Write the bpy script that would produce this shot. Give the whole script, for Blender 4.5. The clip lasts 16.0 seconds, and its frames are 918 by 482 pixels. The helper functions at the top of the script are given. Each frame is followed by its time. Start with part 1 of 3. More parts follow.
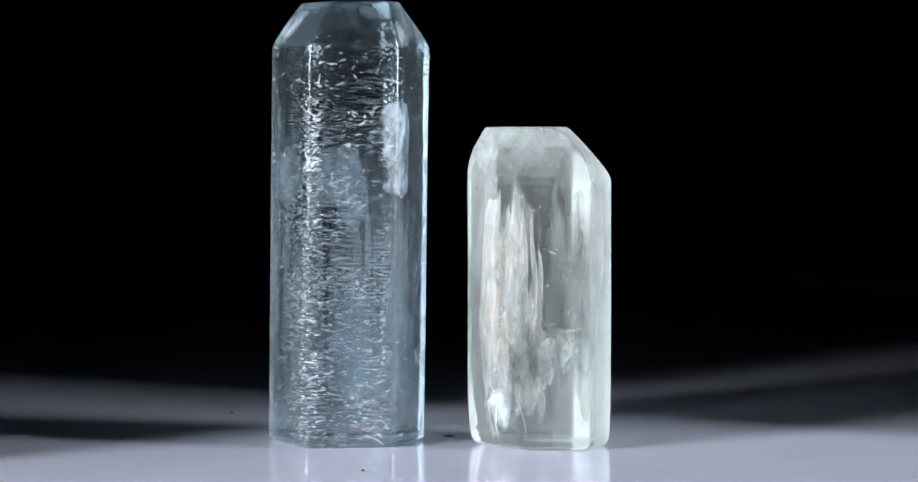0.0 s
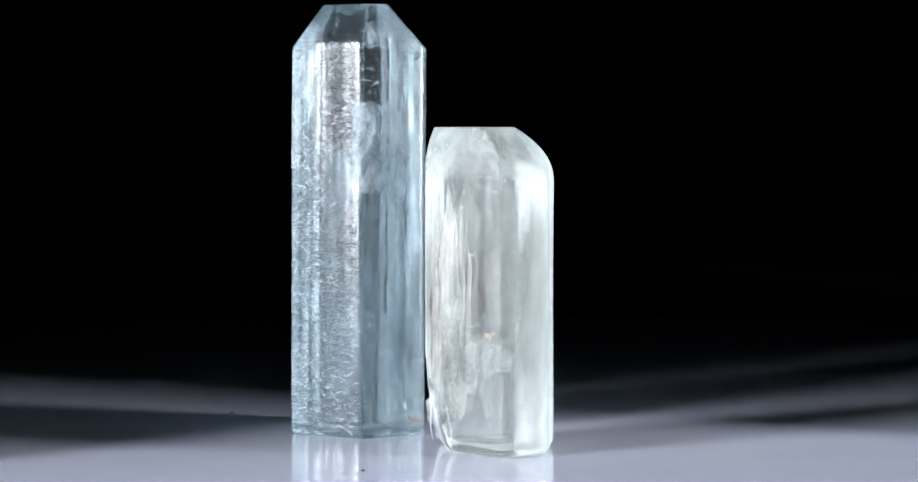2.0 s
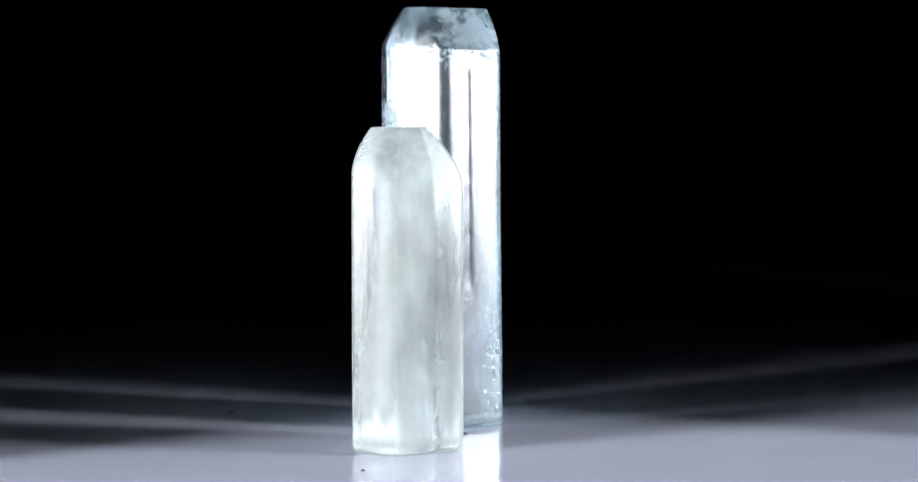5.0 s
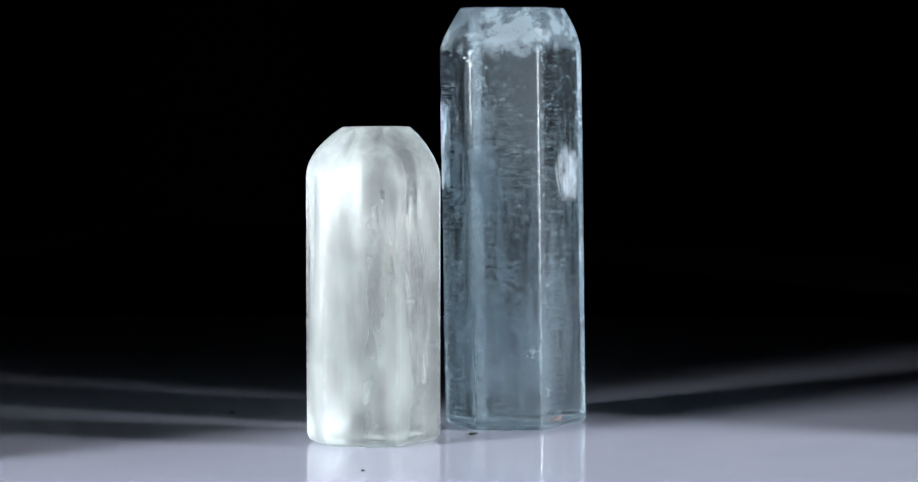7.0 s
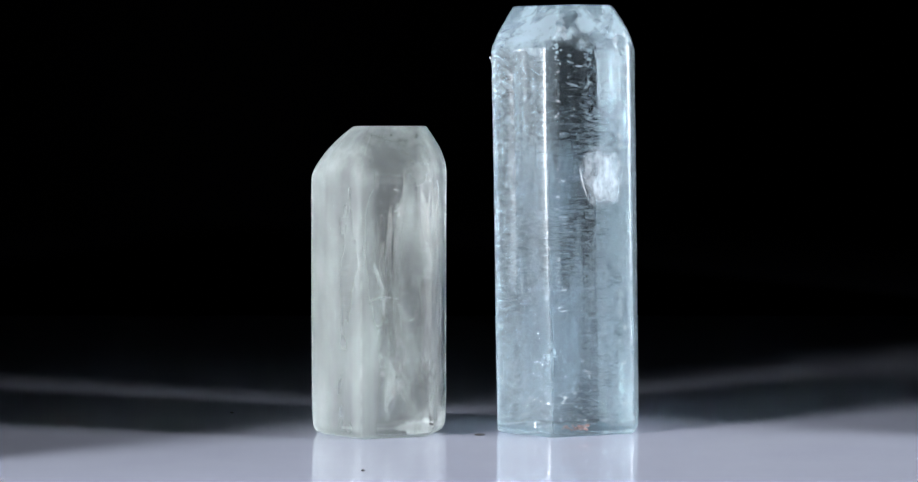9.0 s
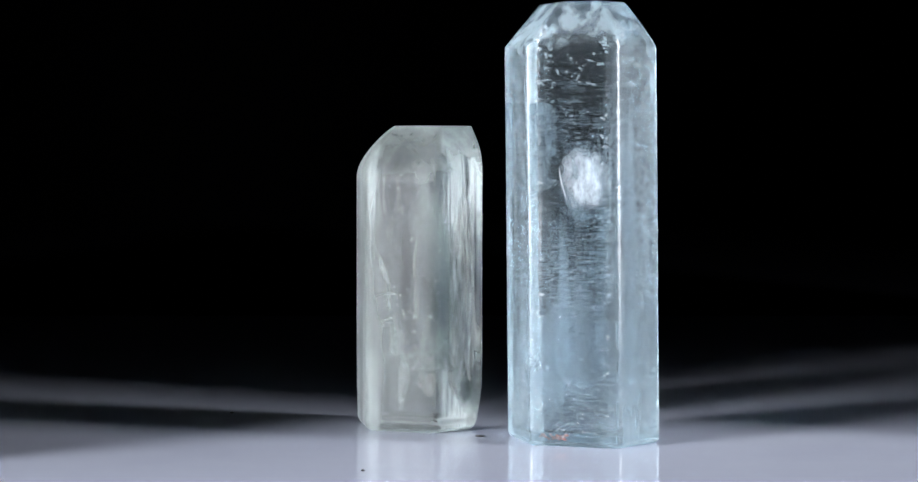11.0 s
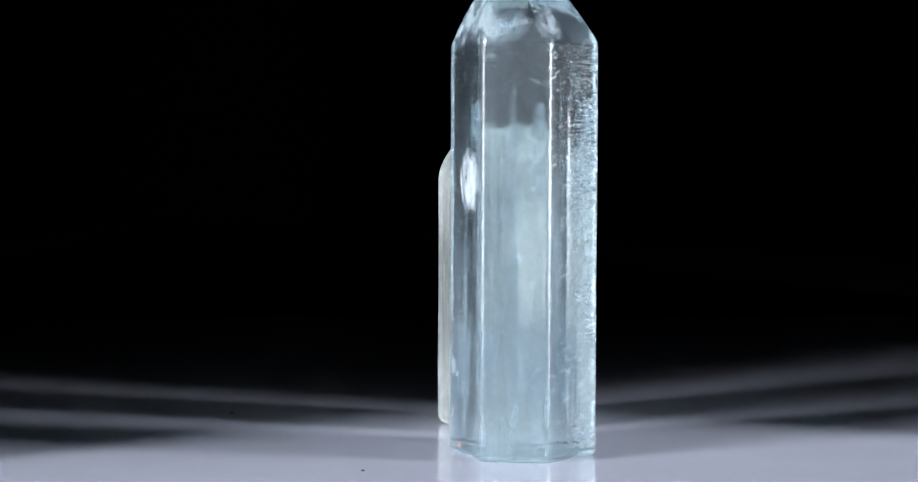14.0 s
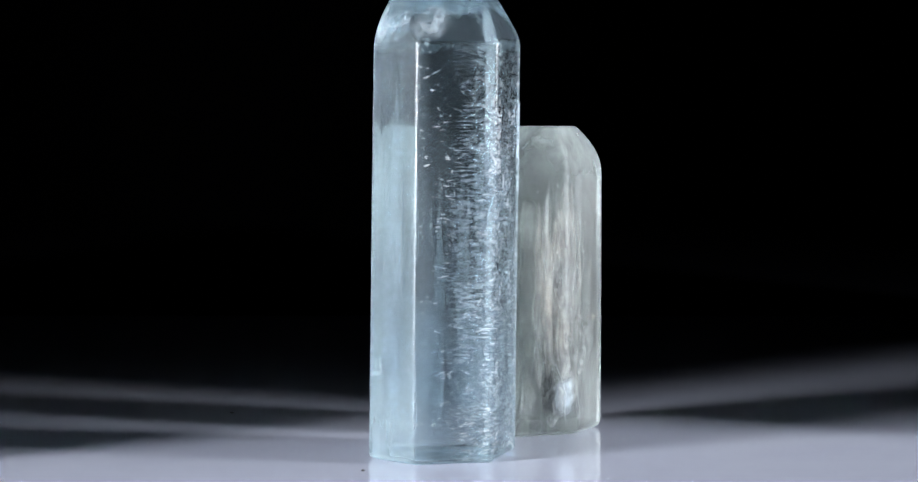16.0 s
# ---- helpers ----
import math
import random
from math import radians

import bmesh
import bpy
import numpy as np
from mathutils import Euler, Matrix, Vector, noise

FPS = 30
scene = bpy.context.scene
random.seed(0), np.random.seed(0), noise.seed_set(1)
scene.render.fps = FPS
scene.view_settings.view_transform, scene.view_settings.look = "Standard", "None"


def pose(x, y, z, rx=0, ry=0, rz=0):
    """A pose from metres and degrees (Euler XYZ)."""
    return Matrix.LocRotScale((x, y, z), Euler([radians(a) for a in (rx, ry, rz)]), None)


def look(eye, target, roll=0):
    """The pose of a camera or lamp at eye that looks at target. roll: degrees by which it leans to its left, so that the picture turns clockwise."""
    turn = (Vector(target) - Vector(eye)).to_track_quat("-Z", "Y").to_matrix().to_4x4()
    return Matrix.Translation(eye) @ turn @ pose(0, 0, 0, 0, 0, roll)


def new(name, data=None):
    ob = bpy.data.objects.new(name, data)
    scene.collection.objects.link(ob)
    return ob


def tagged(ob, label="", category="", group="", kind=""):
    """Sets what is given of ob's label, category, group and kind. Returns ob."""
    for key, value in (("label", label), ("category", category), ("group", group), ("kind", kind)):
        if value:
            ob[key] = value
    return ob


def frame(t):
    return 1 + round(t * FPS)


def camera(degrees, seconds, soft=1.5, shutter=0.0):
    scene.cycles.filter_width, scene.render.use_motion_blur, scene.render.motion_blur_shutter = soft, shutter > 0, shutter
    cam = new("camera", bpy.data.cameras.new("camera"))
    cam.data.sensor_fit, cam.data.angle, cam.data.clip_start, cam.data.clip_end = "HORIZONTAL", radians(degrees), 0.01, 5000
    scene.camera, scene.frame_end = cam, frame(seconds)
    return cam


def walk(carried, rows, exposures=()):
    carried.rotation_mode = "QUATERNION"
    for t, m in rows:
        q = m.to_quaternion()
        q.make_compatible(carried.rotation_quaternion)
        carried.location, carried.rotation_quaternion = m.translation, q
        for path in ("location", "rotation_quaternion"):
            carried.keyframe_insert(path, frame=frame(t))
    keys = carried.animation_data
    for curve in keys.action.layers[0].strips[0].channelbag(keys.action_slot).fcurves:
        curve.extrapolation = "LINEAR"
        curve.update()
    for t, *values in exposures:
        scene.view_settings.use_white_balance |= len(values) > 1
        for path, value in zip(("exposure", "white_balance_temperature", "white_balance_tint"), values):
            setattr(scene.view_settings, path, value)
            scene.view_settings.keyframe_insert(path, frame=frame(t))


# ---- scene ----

MM = 0.001
SECONDS = 16.0
SPIN = 18.19          # degrees a second, clockwise from above

cam = camera(22.2, SECONDS, soft=1.6)
EYE = pose(0, -0.27013, 0.03821, 90 - 3.274, 0, 0.14)
walk(cam, [(0, EYE), (SECONDS, EYE)])

# ---- world and lights: a dark studio with low strip softboxes at the sides, and an added narrow-beam front lamp ----
world = bpy.data.worlds.new("world")
world.use_nodes = True
world.node_tree.nodes["Background"].inputs[0].default_value = (0.6, 0.7, 1.0, 1)
world.node_tree.nodes["Background"].inputs[1].default_value = 0.0
scene.world = world
scene.view_settings.exposure = 0.0


def softbox(name, eye, target, wide, high, watts, spread, colour):
    data = bpy.data.lights.new(name, "AREA")
    data.shape, data.size, data.size_y = "RECTANGLE", wide, high
    data.energy, data.spread, data.color = watts, radians(spread), colour
    ob = new(name, data)
    ob.matrix_world = look(eye, target)
    return ob


def side_light(name, azimuth, away, height, aim_x, aim_y, aim_z, wide, high, watts, spread):
    a = radians(azimuth)
    softbox(name, (away * math.cos(a), away * math.sin(a), height), (aim_x, aim_y, aim_z), wide, high, watts, spread, (0.86, 0.915, 1.0))


side_light("softbox_left", -147, 0.320, 0.090, 0.0, -0.010, 0.020, 0.050, 0.180, 0.88, 120)
# added lamp without a known source: strengthens face flashes, brightens the plate's middle
side_light("front_fill", -138, 0.320, 0.090, -0.004, -0.034, 0.020, 0.050, 0.180, 0.036, 18)
side_light("softbox_right", -16.5, 0.320, 0.090, 0.0, -0.010, 0.020, 0.060, 0.180, 0.94, 120)


# ---- materials ----
class Nodes:
    """Short calls for building a node material."""

    def __init__(self, name):
        self.mat = bpy.data.materials.new(name)
        self.mat.use_nodes = True
        self.tree = self.mat.node_tree
        self.tree.nodes.clear()
        self.out = self.tree.nodes.new("ShaderNodeOutputMaterial")
        self.coord = self.tree.nodes.new("ShaderNodeTexCoord").outputs["Object"]

    def set(self, socket, value):
        if isinstance(value, bpy.types.NodeSocket):
            self.tree.links.new(value, socket)
        else:
            socket.default_value = value

    def node(self, kind, **inputs):
        n = self.tree.nodes.new(kind)
        for key, value in inputs.items():
            self.set(n.inputs[key.replace("_", " ")], value)
        return n

    def noise(self, scale, stretch=(1, 1, 1), detail=4.0, rough=0.55, shift=(0, 0, 0)):
        m = self.node("ShaderNodeMapping", Vector=self.coord, Scale=stretch, Location=shift)
        return self.node("ShaderNodeTexNoise", Vector=m.outputs[0], Scale=scale, Detail=detail, Roughness=rough).outputs["Fac"]

    def ramp(self, value, stops):
        r = self.tree.nodes.new("ShaderNodeValToRGB")
        e = r.color_ramp.elements
        while len(e) < len(stops):
            e.new(0.5)
        for spot, (at, colour) in zip(e, stops):
            spot.position = at
            spot.color = (*colour, 1) if isinstance(colour, tuple) else (colour, colour, colour, 1)
        self.set(r.inputs[0], value)
        return r.outputs[0]

    def span(self, value, a, b, lo=0.0, hi=1.0):
        n = self.node("ShaderNodeMapRange")
        for i, v in enumerate((value, a, b, lo, hi)):
            self.set(n.inputs[i], v)
        return n.outputs[0]

    def math(self, op, a, b=0.0):
        n = self.tree.nodes.new("ShaderNodeMath")
        n.operation = op
        n.use_clamp = True
        self.set(n.inputs[0], a)
        self.set(n.inputs[1], b)
        return n.outputs[0]

    def bump(self, height, strength, distance):
        return self.node("ShaderNodeBump", Height=height, Strength=strength, Distance=distance).outputs[0]

    def mix(self, fac, a, b):
        n = self.tree.nodes.new("ShaderNodeMixShader")
        self.set(n.inputs[0], fac)
        self.set(n.inputs[1], a)
        self.set(n.inputs[2], b)
        return n.outputs[0]

    def done(self, shader):
        self.tree.links.new(shader, self.out.inputs["Surface"])
        return self.mat


def rgba(r, g, b):
    return (r, g, b, 1)


def crystal_material(name, tint, milk, milky_span, rough_span, clear, frost, dull, etch, thin, cloud_scale, cloud_stretch, polish, wear, crag, striae, satin):
    """Clear beryl with a lightly frosted skin, milky vertical growth zones and a frosted crown.
    frost: heights (mm) between which it sets in, strength, azimuth of the frosted side, and how far across (mm) it reaches.
    dull: the same for a duller side, with the milk and roughness it adds.
    etch: azimuth and reach of the etched side, its noise scale, how flat its dashes lie, depth in mm, and heights between which it thins out.
    polish: azimuth and reach of the best polished side, and the share of roughness left there. wear: milk along the worn edges. satin: roughness of the skin in reflected light. thin: heights between which the milk thins out, and to what share."""
    n = Nodes(name)
    broad = n.noise(cloud_scale, (1, 1, cloud_stretch), 3.0)
    fine = n.noise(900, (1, 1, 0.16), 5.0, 0.6)
    cloud = n.math("ADD", n.math("MULTIPLY", broad, 0.82), n.math("MULTIPLY", fine, 0.18))
    streaks = n.span(n.noise(620, (1, 1, 0.018), 3.0, 0.6), 0.54, 0.70)
    milky = n.math("ADD", n.span(cloud, *milky_span), n.math("MULTIPLY", streaks, 0.12 * milky_span[3]))
    grain = n.noise(5200, (1, 1, 0.3), 4.0, 0.65)
    lines = n.noise(1000, (1, 1, 0.02), 2.0)
    bump = n.bump(n.math("ADD", n.math("MULTIPLY", grain, 0.18), n.math("MULTIPLY", lines, 0.82)), striae, 0.00012)
    milky = n.math("MULTIPLY", milky, n.span(n.node("ShaderNodeSeparateXYZ", Vector=n.coord).outputs[2], thin[0] * MM, thin[1] * MM, 1.0, thin[2]))
    # etched relief: short dashes across the growth lines
    azimuth, near, far, scale, flat, deep, low, high = etch
    axis = n.tree.nodes.new("ShaderNodeVectorMath")
    axis.operation = "DOT_PRODUCT"
    n.set(axis.inputs[0], n.coord)
    axis.inputs[1].default_value = (math.cos(radians(azimuth)), math.sin(radians(azimuth)), 0)
    where = n.span(axis.outputs["Value"], near * MM, far * MM)
    height = n.node("ShaderNodeSeparateXYZ", Vector=n.coord).outputs[2]
    patchy = n.span(n.noise(330, (1, 1, 0.6), 3.0, 0.6, (0.7, 0.2, 0.1)), 0.40, 0.57, 0.05, 1.0)
    where = n.math("MULTIPLY", n.math("MULTIPLY", where, patchy), n.span(height, low * MM, high * MM, 1.0, 0.06))
    dashes = n.math("MULTIPLY", n.span(n.noise(scale, (1, 1, flat), 3.0, 0.55), 0.53, 0.64), where)
    relief = n.node("ShaderNodeBump", Height=dashes, Strength=1.0, Distance=deep * MM, Normal=bump)
    relief.invert = True
    bump = relief.outputs[0]
    rough = n.span(n.noise(420, (1, 1, 0.4), 4.0, 0.6, (0.3, 0.1, 0.2)), 0.42, 0.68, *rough_span)
    # the frosted crown
    low, high, strength, azimuth, near, far = frost
    xyz = n.node("ShaderNodeSeparateXYZ", Vector=n.coord)
    ragged = n.noise(330, (1, 1, 1), 5.0, 0.6, (0.1, 0.4, 0.0))
    shift = n.tree.nodes.new("ShaderNodeMath")
    shift.operation = "MULTIPLY_ADD"
    n.set(shift.inputs[0], ragged)
    n.set(shift.inputs[1], 6 * MM)
    n.set(shift.inputs[2], xyz.outputs[2])
    tall = n.span(shift.outputs[0], (low + 3) * MM, (high + 3) * MM)
    axis = n.tree.nodes.new("ShaderNodeVectorMath")
    axis.operation = "DOT_PRODUCT"
    n.set(axis.inputs[0], n.coord)
    axis.inputs[1].default_value = (math.cos(radians(azimuth)), math.sin(radians(azimuth)), 0)
    side = n.span(axis.outputs["Value"], near * MM, far * MM)
    crown = n.math("MULTIPLY", n.math("MULTIPLY", tall, side), strength)
    milky = n.math("ADD", milky, n.math("MULTIPLY", crown, n.span(ragged, 0.50 - 0.06 / crag, 0.50 + 0.06 / crag, 0.08 / crag, 1.0)))
    bump = n.node("ShaderNodeBump", Height=n.math("MULTIPLY", crown, n.noise(700, (1, 1, 1), 5.0, 0.6, (0.2, 0.0, 0.5))), Strength=1.0, Distance=0.25 * crag * crag * MM, Normal=bump).outputs[0]
    rough = n.math("ADD", rough, n.math("MULTIPLY", crown, 0.06))
    for azimuth, near, far, more_milk, more_rough in dull:
        axis = n.tree.nodes.new("ShaderNodeVectorMath")
        axis.operation = "DOT_PRODUCT"
        n.set(axis.inputs[0], n.coord)
        axis.inputs[1].default_value = (math.cos(radians(azimuth)), math.sin(radians(azimuth)), 0)
        worn = n.span(axis.outputs["Value"], near * MM, far * MM)
        milky = n.math("ADD", milky, n.math("MULTIPLY", worn, n.span(cloud, 0.35, 0.62, 0.6 * more_milk, more_milk)))
        rough = n.math("ADD", rough, n.math("MULTIPLY", worn, more_rough))
    azimuth, near, far, left = polish
    axis = n.tree.nodes.new("ShaderNodeVectorMath")
    axis.operation = "DOT_PRODUCT"
    n.set(axis.inputs[0], n.coord)
    axis.inputs[1].default_value = (math.cos(radians(azimuth)), math.sin(radians(azimuth)), 0)
    rough = n.math("MULTIPLY", rough, n.span(axis.outputs["Value"], near * MM, far * MM, 1.0, left))
    # etched marks and the broken foot scatter light
    milky = n.math("ADD", milky, n.math("MULTIPLY", dashes, 2.0 * deep))
    milky = n.math("ADD", milky, n.span(height, 0.7 * MM, 0.05 * MM, 0.0, 0.25))
    worn_edge = n.tree.nodes.new("ShaderNodeAttribute")
    worn_edge.attribute_name = "worn"
    milky = n.math("ADD", milky, n.math("MULTIPLY", worn_edge.outputs["Fac"], wear))
    bent = n.node("ShaderNodeBsdfRefraction", Color=tint, Roughness=rough, IOR=1.575, Normal=bump).outputs[0]
    shine = n.node("ShaderNodeBsdfGlossy", Color=rgba(1, 1, 1), Roughness=satin, Normal=bump).outputs[0]
    glass = n.mix(n.node("ShaderNodeFresnel", IOR=1.575, Normal=bump).outputs[0], bent, shine)
    body = n.mix(clear, glass, n.node("ShaderNodeBsdfTransparent", Color=tint).outputs[0])
    soft = n.mix(0.6, n.node("ShaderNodeBsdfDiffuse", Color=milk, Normal=bump).outputs[0],
                 n.node("ShaderNodeBsdfTranslucent", Color=milk).outputs[0])
    return n.done(n.mix(milky, body, soft))


def veil_material(name, colour_a, colour_b, least, most, scale, stretch, faded=False):
    """A wispy inclusion: scattering white mineral, partly see-through."""
    n = Nodes(name)
    wisps = n.noise(scale, stretch, 5.0, 0.65)
    colour = n.ramp(n.noise(260, (1, 1, 0.4), 3.0), [(0.35, colour_a), (0.65, colour_b)])
    soft = n.mix(0.5, n.node("ShaderNodeBsdfDiffuse", Color=colour).outputs[0],
                 n.node("ShaderNodeBsdfTranslucent", Color=colour).outputs[0])
    clear = n.node("ShaderNodeBsdfTransparent", Color=rgba(1, 1, 1)).outputs[0]
    amount = n.span(wisps, 0.38, 0.66, least, most)
    if faded:
        rim = n.tree.nodes.new("ShaderNodeAttribute")
        rim.attribute_name = "fade"
        amount = n.math("MULTIPLY", amount, rim.outputs["Fac"])
    return n.done(n.mix(amount, clear, soft))


def plain_material(name, colour_a, colour_b, rough, scale, transmission=0.0, metal=0.0):
    n = Nodes(name)
    colour = n.ramp(n.noise(scale, (1, 1, 1), 4.0), [(0.3, colour_a), (0.7, colour_b)])
    p = n.node("ShaderNodeBsdfPrincipled", Base_Color=colour, Roughness=rough, Transmission_Weight=transmission, Metallic=metal, IOR=1.5)
    return n.done(p.outputs[0])


def plate_material():
    """Polished white acrylic with faint scuffs."""
    n = Nodes("white_acrylic")
    colour = n.ramp(n.noise(45, (1, 1, 1), 5.0, 0.6), [(0.3, (0.52, 0.53, 0.63)), (0.7, (0.57, 0.58, 0.67))])
    rough = n.span(n.noise(300, (1, 1, 1), 5.0, 0.6), 0.4, 0.7, 0.020, 0.055)
    bump = n.bump(n.noise(1500, (1, 1, 1), 2.0), 0.02, 0.0001)
    return n.done(n.node("ShaderNodeBsdfPrincipled", Base_Color=colour, Roughness=rough, IOR=1.49, Normal=bump).outputs[0])


def felt_material():
    n = Nodes("black_felt")
    colour = n.ramp(n.noise(800, (1, 1, 1), 4.0), [(0.3, (0.0015, 0.0015, 0.002)), (0.7, (0.004, 0.004, 0.005))])
    return n.done(n.node("ShaderNodeBsdfDiffuse", Color=colour, Roughness=1.0).outputs[0])


AQUA = crystal_material("aquamarine", rgba(0.84, 0.935, 0.965), rgba(0.72, 0.87, 0.93), (0.42, 0.66, 0.02, 0.18), (0.04, 0.11), 0.06,
                        (44.6, 46.6, 0.55, 60, -1.0, 3.0), ((155.8, 6.2, 7.3, 0.16, 0.12), (36.3, 6.6, 7.7, 0.13, 0.05)), (-105, 4.8, 6.0, 900, 5.5, 0.19, 26, 45), (20, 38, 0.2), 150, 0.28, (37, 6.4, 7.3, 1.35), 0.15, 1.0, 0.10, 0.22)
PALE = crystal_material("pale_beryl", rgba(0.95, 0.978, 0.965), rgba(0.84, 0.90, 0.86), (0.42, 0.70, 0.03, 0.15), (0.08, 0.16), 0.25,
                        (28.5, 34.5, 0.36, 90, -30.0, -20.0), ((1, 5.0, 7.5, 0.27, 0.03), (30.9, 4.5, 6.3, 0.20, 0.03), (92.6, 4.8, 6.0, 0.10, 0.02)), (70, -4.0, 6.0, 2600, 1.0, 0.002, 30, 40), (40, 50, 1.0), 120, 0.55, (-62, 3.6, 4.8, 1.0), 0.15, 0.3, 0.12, 0.5)
ETCH = plain_material("etched_white", (0.84, 0.88, 0.91), (0.93, 0.95, 0.96), 0.12, 900, 0.15)
FROST = veil_material("frosted_skin", (0.72, 0.82, 0.90), (0.85, 0.90, 0.94), 0.02, 0.30, 500, (1, 1, 0.2))
PALE_PATCH = veil_material("etched_patch", (0.76, 0.85, 0.91), (0.88, 0.92, 0.95), 0.12, 0.75, 700, (1, 1, 0.5), True)
CREAM = veil_material("cream_feather", (0.94, 0.87, 0.81), (0.95, 0.95, 0.95), 0.10, 0.85, 900, (1, 1, 0.15))
CLOUD = veil_material("blue_cloud", (0.62, 0.76, 0.88), (0.78, 0.87, 0.94), 0.02, 0.20, 300, (1, 1, 0.14))
HAZE = veil_material("white_haze", (0.80, 0.86, 0.82), (0.90, 0.92, 0.89), 0.04, 0.34, 220, (1, 1, 0.3))
SNOW = veil_material("dense_cloud", (0.86, 0.88, 0.86), (0.93, 0.94, 0.92), 0.06, 0.50, 700, (1, 1, 0.35))
CRACK = veil_material("crack_sheet", (0.86, 0.88, 0.86), (0.95, 0.96, 0.95), 0.12, 0.60, 900, (1, 1, 0.5))
TAN = plain_material("tan_mineral", (0.50, 0.38, 0.26), (0.70, 0.58, 0.44), 0.5, 1500)
RUST = plain_material("rust_stain", (0.36, 0.13, 0.10), (0.66, 0.42, 0.38), 0.5, 1500)
# metallic mirror for the added glint flakes
GLINT = plain_material("glint_mirror", (0.9, 0.95, 1.0), (1.0, 1.0, 1.0), 0.22, 900, 0.0, 1.0)
DARK = plain_material("dark_grit", (0.02, 0.02, 0.022), (0.06, 0.055, 0.05), 0.6, 2000)
ACRYLIC = plate_material()
FELT = felt_material()


# ---- mesh helpers ----
def part(name, bm, material, parent=None, label="", smooth=True, kind=""):
    me = bpy.data.meshes.new(name)
    bm.normal_update()
    bm.to_mesh(me)
    bm.free()
    me.materials.append(material)
    for p in me.polygons:
        p.use_smooth = smooth
    ob = new(name, me)
    ob.parent = parent
    return tagged(ob, label, kind=kind)


def box(bm, lo, hi):
    made = bmesh.ops.create_cube(bm, size=1.0, matrix=Matrix.LocRotScale(
        [(a + b) / 2 for a, b in zip(lo, hi)], None, [b - a for a, b in zip(lo, hi)]))
    return made["verts"]


# ---- the studio ----
def build_studio():
    bm = bmesh.new()
    box(bm, (-0.7, -0.7, -0.030), (0.7, 0.7, -0.006))
    tagged(part("table", bm, FELT, None, "table under black felt, below the white plate", False), category="table", kind="structure")
    for name, lo, hi in (("wall_north", (-0.72, 0.7, -0.03), (0.72, 0.72, 0.7)), ("wall_south", (-0.72, -0.72, -0.03), (0.72, -0.7, 0.7)),
                         ("wall_east", (0.7, -0.7, -0.03), (0.72, 0.7, 0.7)), ("wall_west", (-0.72, -0.7, -0.03), (-0.7, 0.7, 0.7)),
                         ("ceiling", (-0.72, -0.72, 0.7), (0.72, 0.72, 0.72))):
        bm = bmesh.new()
        box(bm, lo, hi)
        tagged(part(name, bm, FELT, None, "plain black cloth closing the dark studio", False), category="backdrop", kind="structure")
    # unseen black flags, added to cut the softboxes' light off the back of the plate
    for name, edge, tail in (("flag_west", (-0.0736, -0.034), (-0.1964, 0.1364)), ("flag_east", (0.0811, -0.0092), (0.1526, 0.1882))):
        bm = bmesh.new()
        way = Vector((tail[0] - edge[0], tail[1] - edge[1], 0))
        side = way.cross(Vector((0, 0, 1))).normalized() * 0.002
        foot = [Vector((*edge, 0.0)), Vector((*tail, 0.0)), Vector((*tail, 0.0)) + side, Vector((*edge, 0.0)) + side]
        low = [bm.verts.new(p) for p in foot]
        high = [bm.verts.new(p + Vector((0, 0, 0.30))) for p in foot]
        for k in range(4):
            bm.faces.new((low[k], low[(k + 1) % 4], high[(k + 1) % 4], high[k]))
        bm.faces.new(low[::-1])
        bm.faces.new(high)
        bmesh.ops.recalc_face_normals(bm, faces=bm.faces)
        tagged(part(name, bm, FELT, None, "unseen black card added to shade the back of the plate", False), category="flag", kind="structure")
    # white plate with rounded rim
    bm = bmesh.new()
    box(bm, (-0.24, -0.24, -0.006), (0.24, 0.16, 0.0))
    bmesh.ops.bevel(bm, geom=[e for e in bm.edges if abs(e.verts[0].co.z - e.verts[1].co.z) < 1e-6 and e.verts[0].co.z > -0.001],
                    offset=0.002, segments=4, affect="EDGES")
    ob = part("plate", bm, ACRYLIC, None, "glossy white acrylic plate that mirrors the crystals", False)
    tagged(ob, category="plate", kind="structure")


